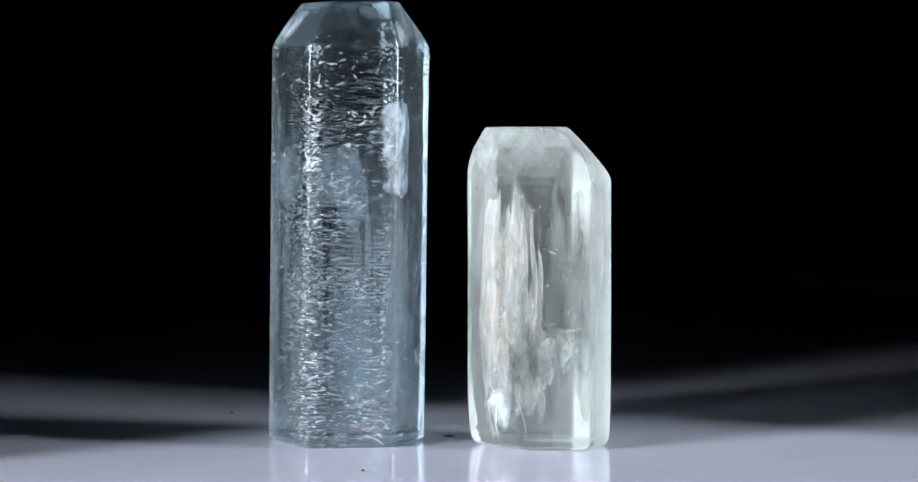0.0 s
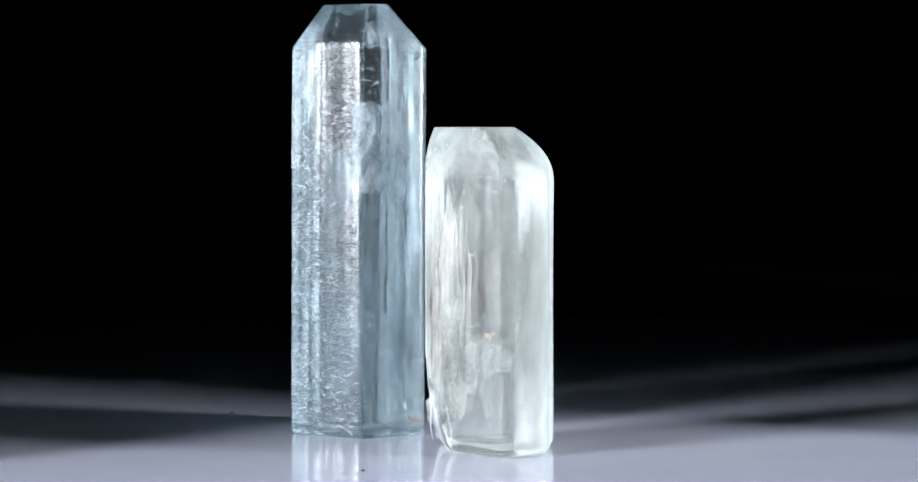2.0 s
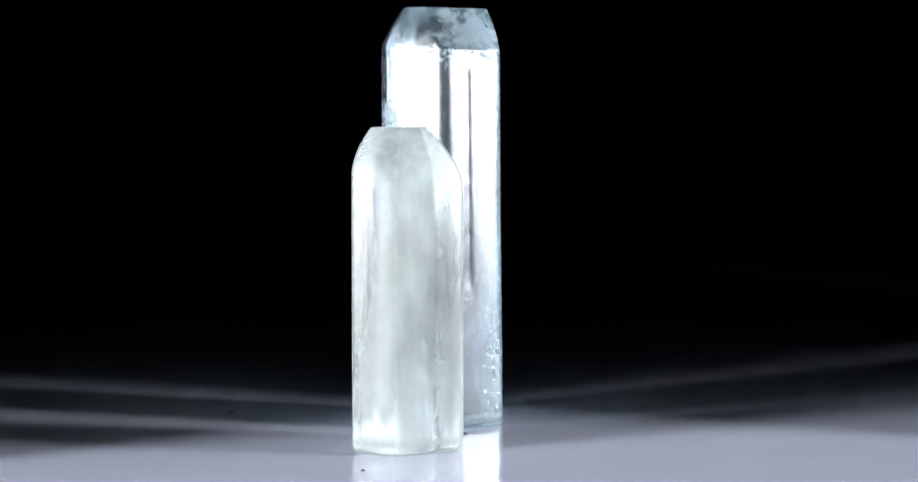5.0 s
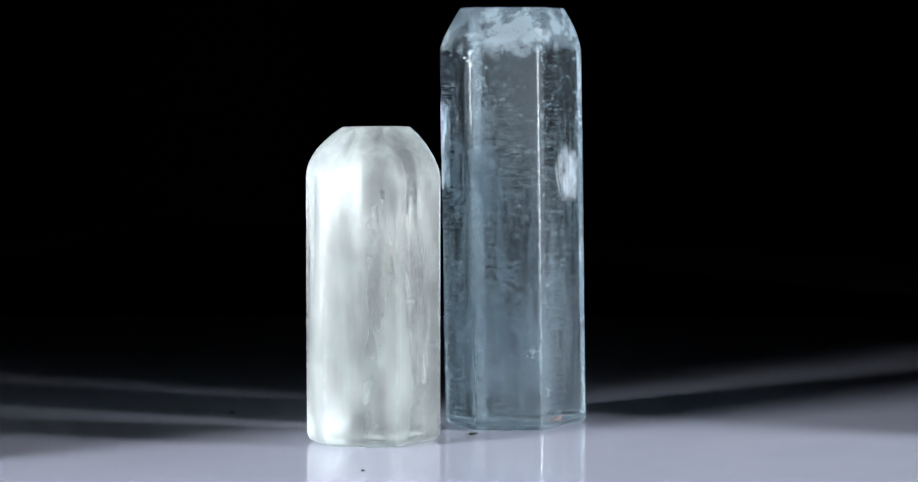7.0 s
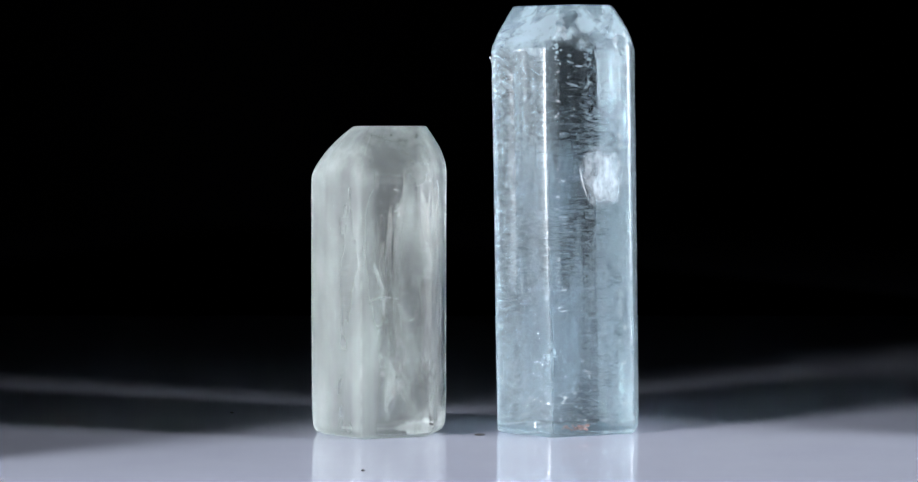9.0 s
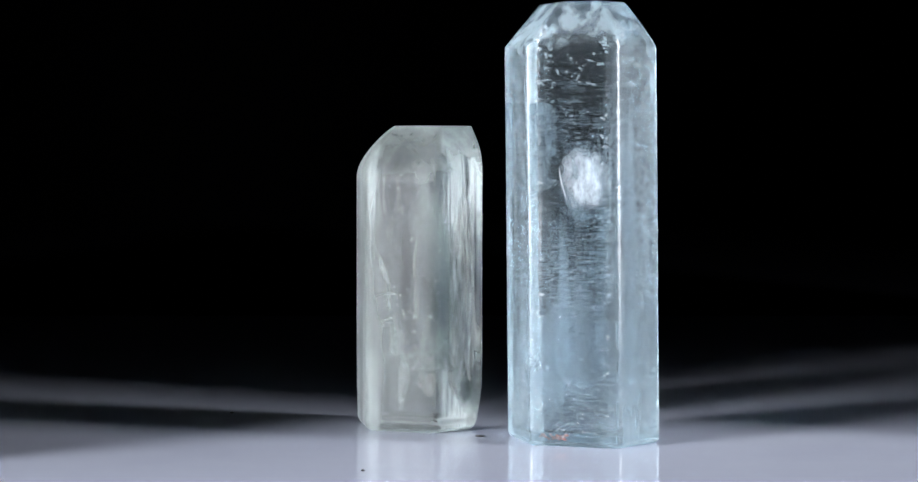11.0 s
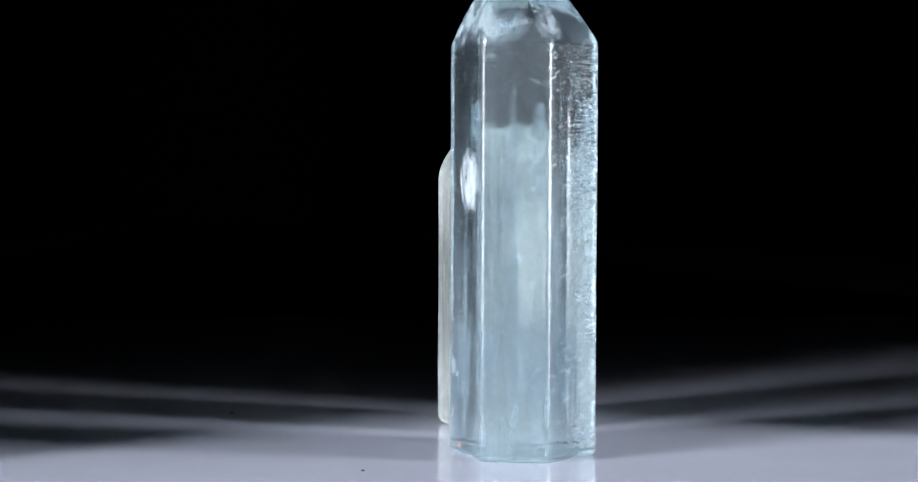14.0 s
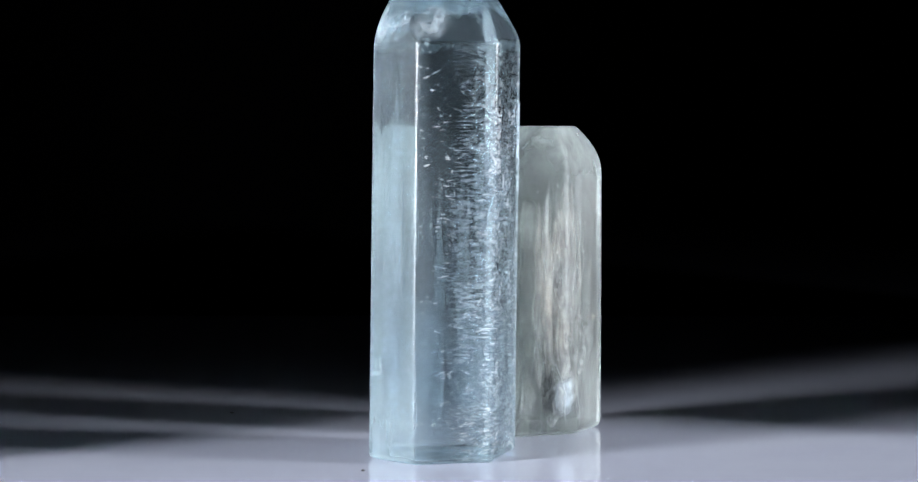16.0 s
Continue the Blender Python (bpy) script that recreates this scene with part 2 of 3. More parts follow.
# ---- crystals ----
class Prism:
    """A six-sided prism: for each side (azimuth, distance from the core, inset at the top, height where its bevel begins), in mm."""

    def __init__(self, sides, top, lean, sharp, foot, cuts=()):
        self.sides, self.top, self.lean, self.sharp, self.foot, self.cuts = sides, top, lean, sharp, foot, cuts

    def reach(self, a, z):
        total = 0.0
        for azimuth, far, inset, begin, curve in self.sides:
            c = math.cos(a - radians(azimuth))
            if c < 0.05:
                continue
            k = (z - begin) / (self.top - begin)
            h = far - (inset * k ** curve if k > 0 else 0.0)
            total += (c / h) ** self.sharp
        for azimuth, far, inset, below in self.cuts:
            c = math.cos(a - radians(azimuth))
            if c > 0.05 and z < below:
                total += (c / (far - inset * ((below - z) / below) ** 1.3)) ** self.sharp
        r = total ** (-1.0 / self.sharp)
        if z < self.foot:
            k = 1 - z / self.foot
            r -= self.foot * 0.75 * (1 - math.sqrt(max(0.0, 1 - k * k)))
        return r

    def corner(self, a, z):
        """How near an upright edge: 0 on a face, 1 at the edge."""
        near = sorted((math.cos(a - radians(side[0])) / side[1] for side in self.sides), reverse=True)
        return max(0.0, 1 - (near[0] / near[1] - 1) / 0.045)

    def spot(self, a, z, out=0.0):
        """A point of the skin, mm, at azimuth a (radians) and height z; out: proud of it."""
        r = self.reach(a, z) + out
        return Vector((r * math.cos(a) + self.lean[0] * z / 50, r * math.sin(a) + self.lean[1] * z / 50, z))


def skin(prism, wobble, seed, nicks, pits, grooves=(), around=720, levels=150):
    """The closed hull of a crystal, with growth lines along it and uneven, worn edges.
    grooves: azimuth, half width (degrees), depth (mm), and the heights between which each runs."""
    bm = bmesh.new()
    worn = bm.verts.layers.float.new("worn")
    heights = []
    for i in range(levels + 1):
        u = i / levels
        heights.append(prism.top * (u - 0.022 * math.sin(2 * math.pi * u)))
    rings = []
    for z in heights:
        ring = []
        for j in range(around):
            a = 2 * math.pi * j / around
            u = Vector((math.cos(a) * 2.2, math.sin(a) * 2.2, z * 0.035 + seed))
            w = noise.noise(u * 1.3) * 1.5 + noise.noise(Vector((u.x * 7, u.y * 7, z * 0.06 + seed))) * 0.2
            w += noise.noise(Vector((u.x * 3, u.y * 3, z * 0.45 + seed))) * 0.22
            w -= pits * max(0.0, noise.noise(Vector((u.x * 4, u.y * 4, z * 0.9 + 7 * seed))) - 0.22) ** 2
            corner = prism.corner(a, z)
            chip = noise.noise(Vector((u.x * 2, u.y * 2, z * 0.8 + 3 * seed))) + 0.6 * noise.noise(Vector((u.x * 2, u.y * 2, z * 1.1 + 5 * seed)))
            w -= corner ** 2 * nicks * max(0.0, chip + 0.1) ** 2 / wobble
            edge = min(1.0, (prism.top - z) / 1.0 + 0.15)
            cut = 0.0
            for azimuth, half, deep, low, high in grooves:
                off = (math.degrees(a) - azimuth + 180) % 360 - 180 + 0.5 * noise.noise(Vector((azimuth, z * 0.25, seed)))
                if abs(off) < 3 * half and low - 1.5 < z < high + 1.5:
                    ends = min(1.0, max(0.0, (z - low) / 1.5 + 1)) * min(1.0, max(0.0, (high - z) / 1.5 + 1))
                    cut += deep * ends * math.exp(-(off / half) ** 2) * (0.8 + 0.5 * noise.noise(Vector((azimuth, z * 0.8, seed))))
            ring.append(bm.verts.new(prism.spot(a, z, w * wobble * edge - cut) * MM))
            ring[-1][worn] = corner ** 2 * min(1.0, max(0.0, 0.45 + chip))
        rings.append(ring)
    for low, high in zip(rings, rings[1:]):
        for j in range(around):
            k = (j + 1) % around
            bm.faces.new((low[j], low[k], high[k], high[j]))
    # lids drawn in to a middle point
    for ring, z, up in ((rings[0], 0.0, False), (rings[-1], prism.top, True)):
        inner = []
        centre = Vector((prism.lean[0] * z / 50, prism.lean[1] * z / 50, z))
        for v in ring:
            inner.append(bm.verts.new(centre * MM + (v.co - centre * MM) * 0.93 + Vector((0, 0, (0.03 if up else 0.0) * MM))))
        core = bm.verts.new(centre * MM + Vector((0, 0, (0.05 if up else 0.0) * MM)))
        for j in range(len(ring)):
            k = (j + 1) % len(ring)
            quad = (ring[j], ring[k], inner[k], inner[j])
            tri = (inner[j], inner[k], core)
            bm.faces.new(quad if up else quad[::-1])
            bm.faces.new(tri if up else tri[::-1])
    return bm


def flake(bm, at, right, up, out, wide, high, deep):
    """A small lens-shaped chip with a pointed outline."""
    n = 6
    rim = []
    for i in range(n):
        a = 2 * math.pi * i / n
        s = random.uniform(0.65, 1.15)
        rim.append(bm.verts.new((at + right * math.cos(a) * wide * s + up * math.sin(a) * high * s) * MM))
    a = bm.verts.new((at + out * deep) * MM)
    b = bm.verts.new((at - out * deep) * MM)
    for i in range(n):
        bm.faces.new((rim[i], rim[(i + 1) % n], a))
        bm.faces.new((rim[(i + 1) % n], rim[i], b))


def frame_at(prism, a, z):
    p = prism.spot(a, z)
    q = prism.spot(a + 0.03, z)
    right = (q - p).normalized()
    up = Vector((0, 0, 1))
    return p, right, up, right.cross(up)


def patch(bm, prism, azimuth, z, wide, high, deep, proud, power=2.6, skew=0.0, rows=22, cols=16, soften=0.5):
    """A slab that hugs the skin, with a rounded uneven outline: mm across and along."""
    top, under = [], []
    fade = bm.verts.layers.float.new("fade")
    for i in range(rows + 1):
        v = -1 + 2 * i / rows
        reach = max(0.04, (1 - abs(v) ** power)) ** (1 / power)
        reach *= 1 + 0.22 * noise.noise(Vector((v * 3, azimuth, z)))
        line, back = [], []
        for j in range(cols + 1):
            u = (-1 + 2 * j / cols) * reach
            zz = z + v * high / 2
            r = prism.reach(radians(azimuth), min(zz, prism.top - 5))
            a = radians(azimuth) + (u * wide / 2 + skew * v) / r
            w = 0.03 * noise.noise(Vector((u * 4, v * 7, azimuth)))
            line.append(bm.verts.new(prism.spot(a, zz, proud + w) * MM))
            back.append(bm.verts.new(prism.spot(a, zz, proud - deep + w) * MM))
            edge = max(abs(-1 + 2 * j / cols), abs(v)) + 0.25 * noise.noise(Vector((u * 3, v * 3, azimuth)))
            line[-1][fade] = back[-1][fade] = min(1.0, max(0.0, (1.02 - edge) / soften))
        top.append(line)
        under.append(back)
    for i in range(rows):
        for j in range(cols):
            bm.faces.new((top[i][j], top[i][j + 1], top[i + 1][j + 1], top[i + 1][j]))
            bm.faces.new((under[i][j + 1], under[i][j], under[i + 1][j], under[i + 1][j + 1]))
        for a, b in ((0, False), (cols, True)):
            quad = (top[i][a], top[i + 1][a], under[i + 1][a], under[i][a])
            bm.faces.new(quad if not b else quad[::-1])
    for i, flip in ((0, True), (rows, False)):
        for j in range(cols):
            quad = (top[i][j], top[i][j + 1], under[i][j + 1], under[i][j])
            bm.faces.new(quad if not flip else quad[::-1])


def splinter(bm, at, length, thick, flat, turn, tip=0.25, sway=0.12, seed=0.0, root=0.3):
    """A ragged upright spindle that thins out to both ends."""
    n, levels = 7, 12
    rings = []
    for i in range(levels + 1):
        v = i / levels
        grow = min(1.0, v / root) ** 0.7 * min(1.0, (1 - v) / tip) ** 0.8
        cx = sway * noise.noise(Vector((v * 4, seed, 0.3)))
        cy = sway * noise.noise(Vector((v * 4, seed, 7.3)))
        ring = []
        for j in range(n):
            a = 2 * math.pi * j / n
            r = thick * (0.06 + grow) * (1 + 0.45 * noise.noise(Vector((math.cos(a) * 2, v * 9 + seed, math.sin(a) * 2))))
            x, y = r * math.cos(a), r * math.sin(a) * flat
            ring.append(bm.verts.new(Vector((at[0] + cx + x * math.cos(turn) - y * math.sin(turn),
                                             at[1] + cy + x * math.sin(turn) + y * math.cos(turn), at[2] + v * length)) * MM))
        rings.append(ring)
    for low, high in zip(rings, rings[1:]):
        for j in range(n):
            k = (j + 1) % n
            bm.faces.new((low[j], low[k], high[k], high[j]))
    bm.faces.new(rings[0][::-1])
    bm.faces.new(rings[-1])


def lump(bm, at, size, seed, rough=0.35, steps=2):
    made = bmesh.ops.create_icosphere(bm, subdivisions=steps, radius=1.0)
    for v in made["verts"]:
        k = 1 + rough * noise.noise(v.co * 2.1 + Vector((seed, seed * 2, 0)))
        v.co = Vector((at[0] + v.co.x * size[0] * k, at[1] + v.co.y * size[1] * k, at[2] + v.co.z * size[2] * k)) * MM


def thread(bm, points, thick):
    """A fine closed tube through points, mm."""
    n = 5
    rings = []
    for i, p in enumerate(points):
        p = Vector(p)
        a = Vector(points[max(0, i - 1)])
        b = Vector(points[min(len(points) - 1, i + 1)])
        way = (b - a).normalized()
        side = way.orthogonal().normalized()
        other = way.cross(side)
        k = thick * (0.35 if i in (0, len(points) - 1) else random.uniform(0.7, 1.2))
        rings.append([bm.verts.new((p + (side * math.cos(2 * math.pi * j / n) + other * math.sin(2 * math.pi * j / n)) * k) * MM) for j in range(n)])
    for low, high in zip(rings, rings[1:]):
        for j in range(n):
            k = (j + 1) % n
            bm.faces.new((low[j], low[k], high[k], high[j]))
    bm.faces.new(rings[0][::-1])
    bm.faces.new(rings[-1])


def ribbon(bm, points, way, wide, thick):
    """A thin upright sheet that follows points, mm, and reaches inwards along way; it narrows to both ends."""
    way = Vector(way).normalized()
    rings = []
    for i, p in enumerate(points):
        p = Vector(p)
        along = (Vector(points[min(len(points) - 1, i + 1)]) - Vector(points[max(0, i - 1)])).normalized()
        off = along.cross(way).normalized() * thick / 2
        reach = way * wide * (0.25 + math.sin(math.pi * (i + 0.5) / len(points)))
        rings.append([bm.verts.new(q * MM) for q in (p - off, p + off, p + off + reach, p - off + reach)])
    for low, high in zip(rings, rings[1:]):
        for k in range(4):
            bm.faces.new((low[k], low[(k + 1) % 4], high[(k + 1) % 4], high[k]))
    bm.faces.new(rings[0][::-1])
    bm.faces.new(rings[-1])


def marks(bm, prism, azimuth, across, count, low, high, long, thin, tilt, bias=1.0, deep=0.05, depth=0.0, clump=0.0):
    """Etched dashes over one face: azimuth of its middle, half its width in mm. They gather in patches where clump is high."""
    for _ in range(count):
        for _ in range(12):
            z = low + (high - low) * random.random() ** bias
            s = random.uniform(-across, across) * 0.84
            if noise.noise(Vector((s * 0.45, azimuth, z * 0.22))) > random.uniform(-0.5, 0.5) * clump + 0.12 * clump - 1.0 + clump:
                break
        r = prism.reach(radians(azimuth), min(z, prism.top - 6))
        a = radians(azimuth) + math.atan2(s, r)
        p, right, up, out = frame_at(prism, a, z)
        b = random.gauss(0, tilt)
        size = min(2.4, random.lognormvariate(-0.2, 0.9))
        if random.random() < 0.4:
            r2 = right * math.cos(b) + up * math.sin(b)
            u2 = up * math.cos(b) - right * math.sin(b)
            flake(bm, p - out * random.uniform(0.0, depth + 0.02), r2, u2, out, 0.6 * long * size, thin * random.uniform(0.6, 1.3), deep)
            continue
        points, step = [], 0.5 * long * size
        q = p - out * random.uniform(0.0, depth + 0.01)
        for _ in range(random.randint(3, 5)):
            points.append(q)
            b += random.gauss(0, 0.25)
            q = q + (right * math.cos(b) + up * math.sin(b)) * step
            lean = prism.lean[0] * q.z / 50, prism.lean[1] * q.z / 50
            q = prism.spot(math.atan2(q.y - lean[1], q.x - lean[0]), q.z, -random.uniform(0.0, depth + 0.01))
        thread(bm, points, thin * random.uniform(0.4, 0.9))


GROOVES = ((126, 2.6, 0.09, 14, 46), (101, 3.0, 0.05, 2, 30), (66, 2.6, 0.09, 16, 46), (146, 3.0, 0.05, 1, 36), (24, 3.0, 0.05, 18, 42), (-125, 2.6, 0.06, 3, 30), (-158, 2.6, 0.06, 6, 38))


def build_tall():
    prism = Prism([(36.3, 7.74, 4.32, 45.0, 1.0), (93.9, 6.82, 1.3, 44.0, 1.9), (155.8, 8.12, 2.3, 44.8, 1.6),
                   (-146.4, 7.59, 3.58, 45.0, 1.0), (-84.6, 7.03, 2.45, 45.4, 1.2), (-26.2, 7.94, 2.1, 44.8, 1.4)], 50.0, (0.72, -0.42), 36, 0.6)
    thing = tagged(new("aquamarine_crystal"), "tall clear blue aquamarine prism with etched faces, upright on the plate", "crystal")
    part("crystal_body", skin(prism, 0.045, 3.1, 0.07, 0.6, GROOVES), AQUA, thing)
    random.seed(5)
    # etched dashes, face by face
    for azimuth, half, sets in ((-84.6, 4.6, ((620, 1, 43, 0.22, 0.045, 0.14, 1.5), (130, 1, 38, 0.30, 0.05, 0.5, 1.3), (26, 10, 44, 0.24, 0.07, 1.2, 0.9))),
                                (-146.4, 4.0, ((340, 1, 42, 0.30, 0.045, 0.10, 1.3), (36, 1, 43, 0.18, 0.07, 0.8, 1.0))),
                                (-26.2, 3.7, ((80, 1, 44, 0.22, 0.045, 0.2, 1.2), (30, 4, 43, 0.16, 0.08, 0.8, 0.8))),
                                (36.3, 3.7, ((45, 1, 42, 0.10, 0.055, 0.5, 1.9),)),
                                (93.9, 4.8, ((60, 1, 38, 0.09, 0.06, 0.5, 2.2),)),
                                (155.8, 3.3, ((12, 1, 42, 0.16, 0.05, 0.3, 1.0),))):
        bm = bmesh.new()
        for count, low, high, long, thin, tilt, bias in sets:
            marks(bm, prism, azimuth, half, count, low, high, long, thin, tilt, bias, clump=0.85)
        part("etching", bm, ETCH, thing, "pale etched dashes across one face", False, "stuff")
    # short ticks down the edges between faces
    for azimuth, count in ((65.5, 60), (-114, 50), (-56, 60), (5, 45), (-176, 40), (125, 36)):
        bm = bmesh.new()
        marks(bm, prism, azimuth, 0.35, count, 2, 44, 0.16, 0.07, 0.2, 1.1)
        part("nicked_edge", bm, ETCH, thing, "row of bright nicks along an edge", False, "stuff")
    # a dense column of dashes beside one edge
    bm = bmesh.new()
    marks(bm, prism, -120, 1.4, 430, 1, 41, 0.28, 0.05, 0.10, 1.1, clump=0.5)
    # extra white marks high on the column stand in for a glint
    marks(bm, prism, -119, 0.9, 110, 31, 39, 0.20, 0.08, 0.4, 1.0)
    part("etching", bm, ETCH, thing, "dense column of white etched dashes beside an edge, with white marks for a glint", False, "stuff")
    # mirror flakes added on the lower faces to imitate glints that flash as the stone turns
    bm = bmesh.new()
    for _ in range(75):
        a, z = radians(random.uniform(36, 112)), 1.0 + 15 * random.random() ** 1.2
        p, right, up, out = frame_at(prism, a, z)
        size = random.uniform(0.07, 0.15)
        flake(bm, p + out * 0.02, right, up, out, size, size * random.uniform(0.7, 1.0), 0.012)
    part("glint_flaking", bm, GLINT, thing, "tiny mirror flakes added to imitate sparkle", False, "stuff")
    # small bubbles and specks inside
    bm = bmesh.new()
    for _ in range(130):
        a, r = random.uniform(0, 2 * math.pi), 6.2 * math.sqrt(random.random())
        z = 2 + 42 * random.random() ** 1.3
        at = Vector((r * math.cos(a) * 0.9 + 0.5, r * math.sin(a) * 0.85, z))
        right = Vector((math.cos(a + 1), math.sin(a + 1), 0))
        flake(bm, at, right, Vector((0, 0, 1)), right.cross(Vector((0, 0, 1))), random.uniform(0.05, 0.22), random.uniform(0.04, 0.10), 0.04)
    part("speckling", bm, ETCH, thing, "fine white specks inside the stone", False, "stuff")
    bm = bmesh.new()
    for i in range(30):
        a, r = random.uniform(0, 2 * math.pi), 6.0 * math.sqrt(random.random())
        z = random.uniform(1, 30)
        splinter(bm, (r * math.cos(a), r * math.sin(a), z), random.uniform(5, 16), random.uniform(0.04, 0.13), 0.8, a, 0.4, 0.2, i * 1.7)
    part("tube_bundle", bm, FROST, thing, "fine upright white growth tubes", True, "stuff")
    # etched window and shell-shaped chip
    bm = bmesh.new()
    patch(bm, prism, -44, 33.6, 4.0, 10.6, 0.10, 0.03, 5.0, -0.2, soften=0.08)
    part("etched_window", bm, PALE_PATCH, thing, "frosted oblong etched patch")
    bm = bmesh.new()
    patch(bm, prism, 108, 30.2, 5.4, 7.2, 0.22, 0.02, 2.2)
    chip = part("shell_chip", bm, PALE_PATCH, thing, "shell-shaped frosted chip")
    bm = bmesh.new()
    ring = []
    for i in range(20):
        a = math.pi * (0.25 + 1.35 * i / 19)
        k = 1 + 0.10 * math.sin(3.1 * a) + random.gauss(0, 0.015)
        ring.append(prism.spot(radians(108) + 2.7 * k * math.cos(a) / 6.9, 30.2 + 3.6 * k * math.sin(a), 0.0))
    thread(bm, ring[9:15], 0.045)
    part("chip_rim", bm, ETCH, chip, "bright raised rim")
    # bright flakes where the edges meet the crown, and worn patches on the crown
    for azimuth, z in ((65.5, 45.6), (126, 46.2), (-175, 45.6), (-115, 45.2), (-56, 45.8), (5, 45.2)):
        bm = bmesh.new()
        p, right, up, out = frame_at(prism, radians(azimuth), z)
        for k in range(20):
            b = random.uniform(-1.2, 1.2)
            r2, u2 = right * math.cos(b) + up * math.sin(b), up * math.cos(b) - right * math.sin(b)
            flake(bm, p + right * random.gauss(0, 0.30) - up * (0.2 + abs(random.gauss(0, 0.8))) - out * random.uniform(0.0, 0.25), r2, u2, out, random.uniform(0.06, 0.24), random.uniform(0.05, 0.18), 0.05)
        part("shoulder_flake", bm, ETCH, thing, "cluster of bright flakes at a shoulder corner", False)
    for azimuth, z, wide, high in ((-38, 46.4, 3.2, 3.6), (152, 47.0, 5.6, 3.8), (72, 47.2, 3.6, 3.0), (-172, 47.2, 5.0, 4.0)):
        bm = bmesh.new()
        patch(bm, prism, azimuth, z, wide, high, 0.12, 0.02, 2.0, 0.3, soften=0.9)
        part("crown_patch", bm, PALE_PATCH, thing, "pale worn patch on the crown")
    bm = bmesh.new()
    for _ in range(34):
        a = radians(random.gauss(-85, 40))
        z = random.uniform(40.5, 46.0)
        p, right, up, out = frame_at(prism, a, z)
        b = random.gauss(0.3, 0.6)
        r2 = right * math.cos(b) + up * math.sin(b)
        flake(bm, p - out * random.uniform(0.9, 2.8), r2, up * math.cos(b) - right * math.sin(b), out, min(0.8, random.lognormvariate(-1.1, 0.6)), random.uniform(0.04, 0.13), 0.04)
    part("flaking", bm, ETCH, thing, "pale curved flakes below the crown", False, "stuff")
    # cloudy zones
    for at, size, seed in (((0.6, -2.5, 10.5), (2.4, 1.6, 6.5), 1.0), ((2.6, 3.4, 9.5), (1.9, 1.4, 5.5), 3.0), ((0.8, -4.0, 29), (1.8, 0.9, 4.5), 6.0)):
        bm = bmesh.new()
        for k in (1.0, 0.75, 0.5):
            lump(bm, at, [k * c for c in size], seed, 0.6, 3)
        part("cloud", bm, CLOUD, thing, "hazy pale blue cloud in the stone")
    for i, (x, y, z, length, thick, turn) in enumerate(((-5.6, 2.6, 1.5, 40, 1.0, 0.9), (-3.6, 4.0, 2, 34, 0.8, 0.4), (4.8, 2.6, 1.5, 31, 0.7, -0.8), (-5.4, -1.6, 2, 30, 0.6, 1.4),
                                                        (5.6, -1.4, 3, 34, 0.6, 1.7), (1.0, 4.6, 2, 26, 0.7, 0.0), (-1.5, 1.0, 2, 22, 0.9, 0.7), (2.4, -0.6, 4, 27, 0.7, 2.2))):
        bm = bmesh.new()
        splinter(bm, (x, y, z), length, thick, 0.3, turn, 0.45, 0.4, i * 5.3)
        part("growth_band", bm, CLOUD, thing, "upright pale growth band in the stone")
    # fracture with bright flakes
    bm = bmesh.new()
    for _ in range(16):
        at = Vector((4.0 + random.gauss(0, 0.5), 5.3 + random.gauss(0, 0.3), 9.4 + random.gauss(0, 0.8)))
        right = Vector((random.gauss(0, 1), random.gauss(0, 1), random.gauss(0, 1))).normalized()
        up = right.orthogonal().normalized()
        flake(bm, at, right, up, right.cross(up), random.uniform(0.2, 0.6), random.uniform(0.1, 0.35), 0.03)
    part("fracture", bm, ETCH, thing, "small bright fracture near the foot", False)
    bm = bmesh.new()
    for _ in range(24):
        at = Vector((1.3 + random.gauss(0, 0.8), 6.80 + random.gauss(0, 0.05), 0.75 + abs(random.gauss(0, 0.45))))
        flake(bm, at, Vector((1, 0, random.gauss(0, 0.3))), Vector((0, 0, 1)), Vector((0, 1, 0)), random.uniform(0.12, 0.4), random.uniform(0.08, 0.22), 0.12)
    part("rust_stain", bm, RUST, thing, "reddish rust stain at the foot", False)
    return thing, prism


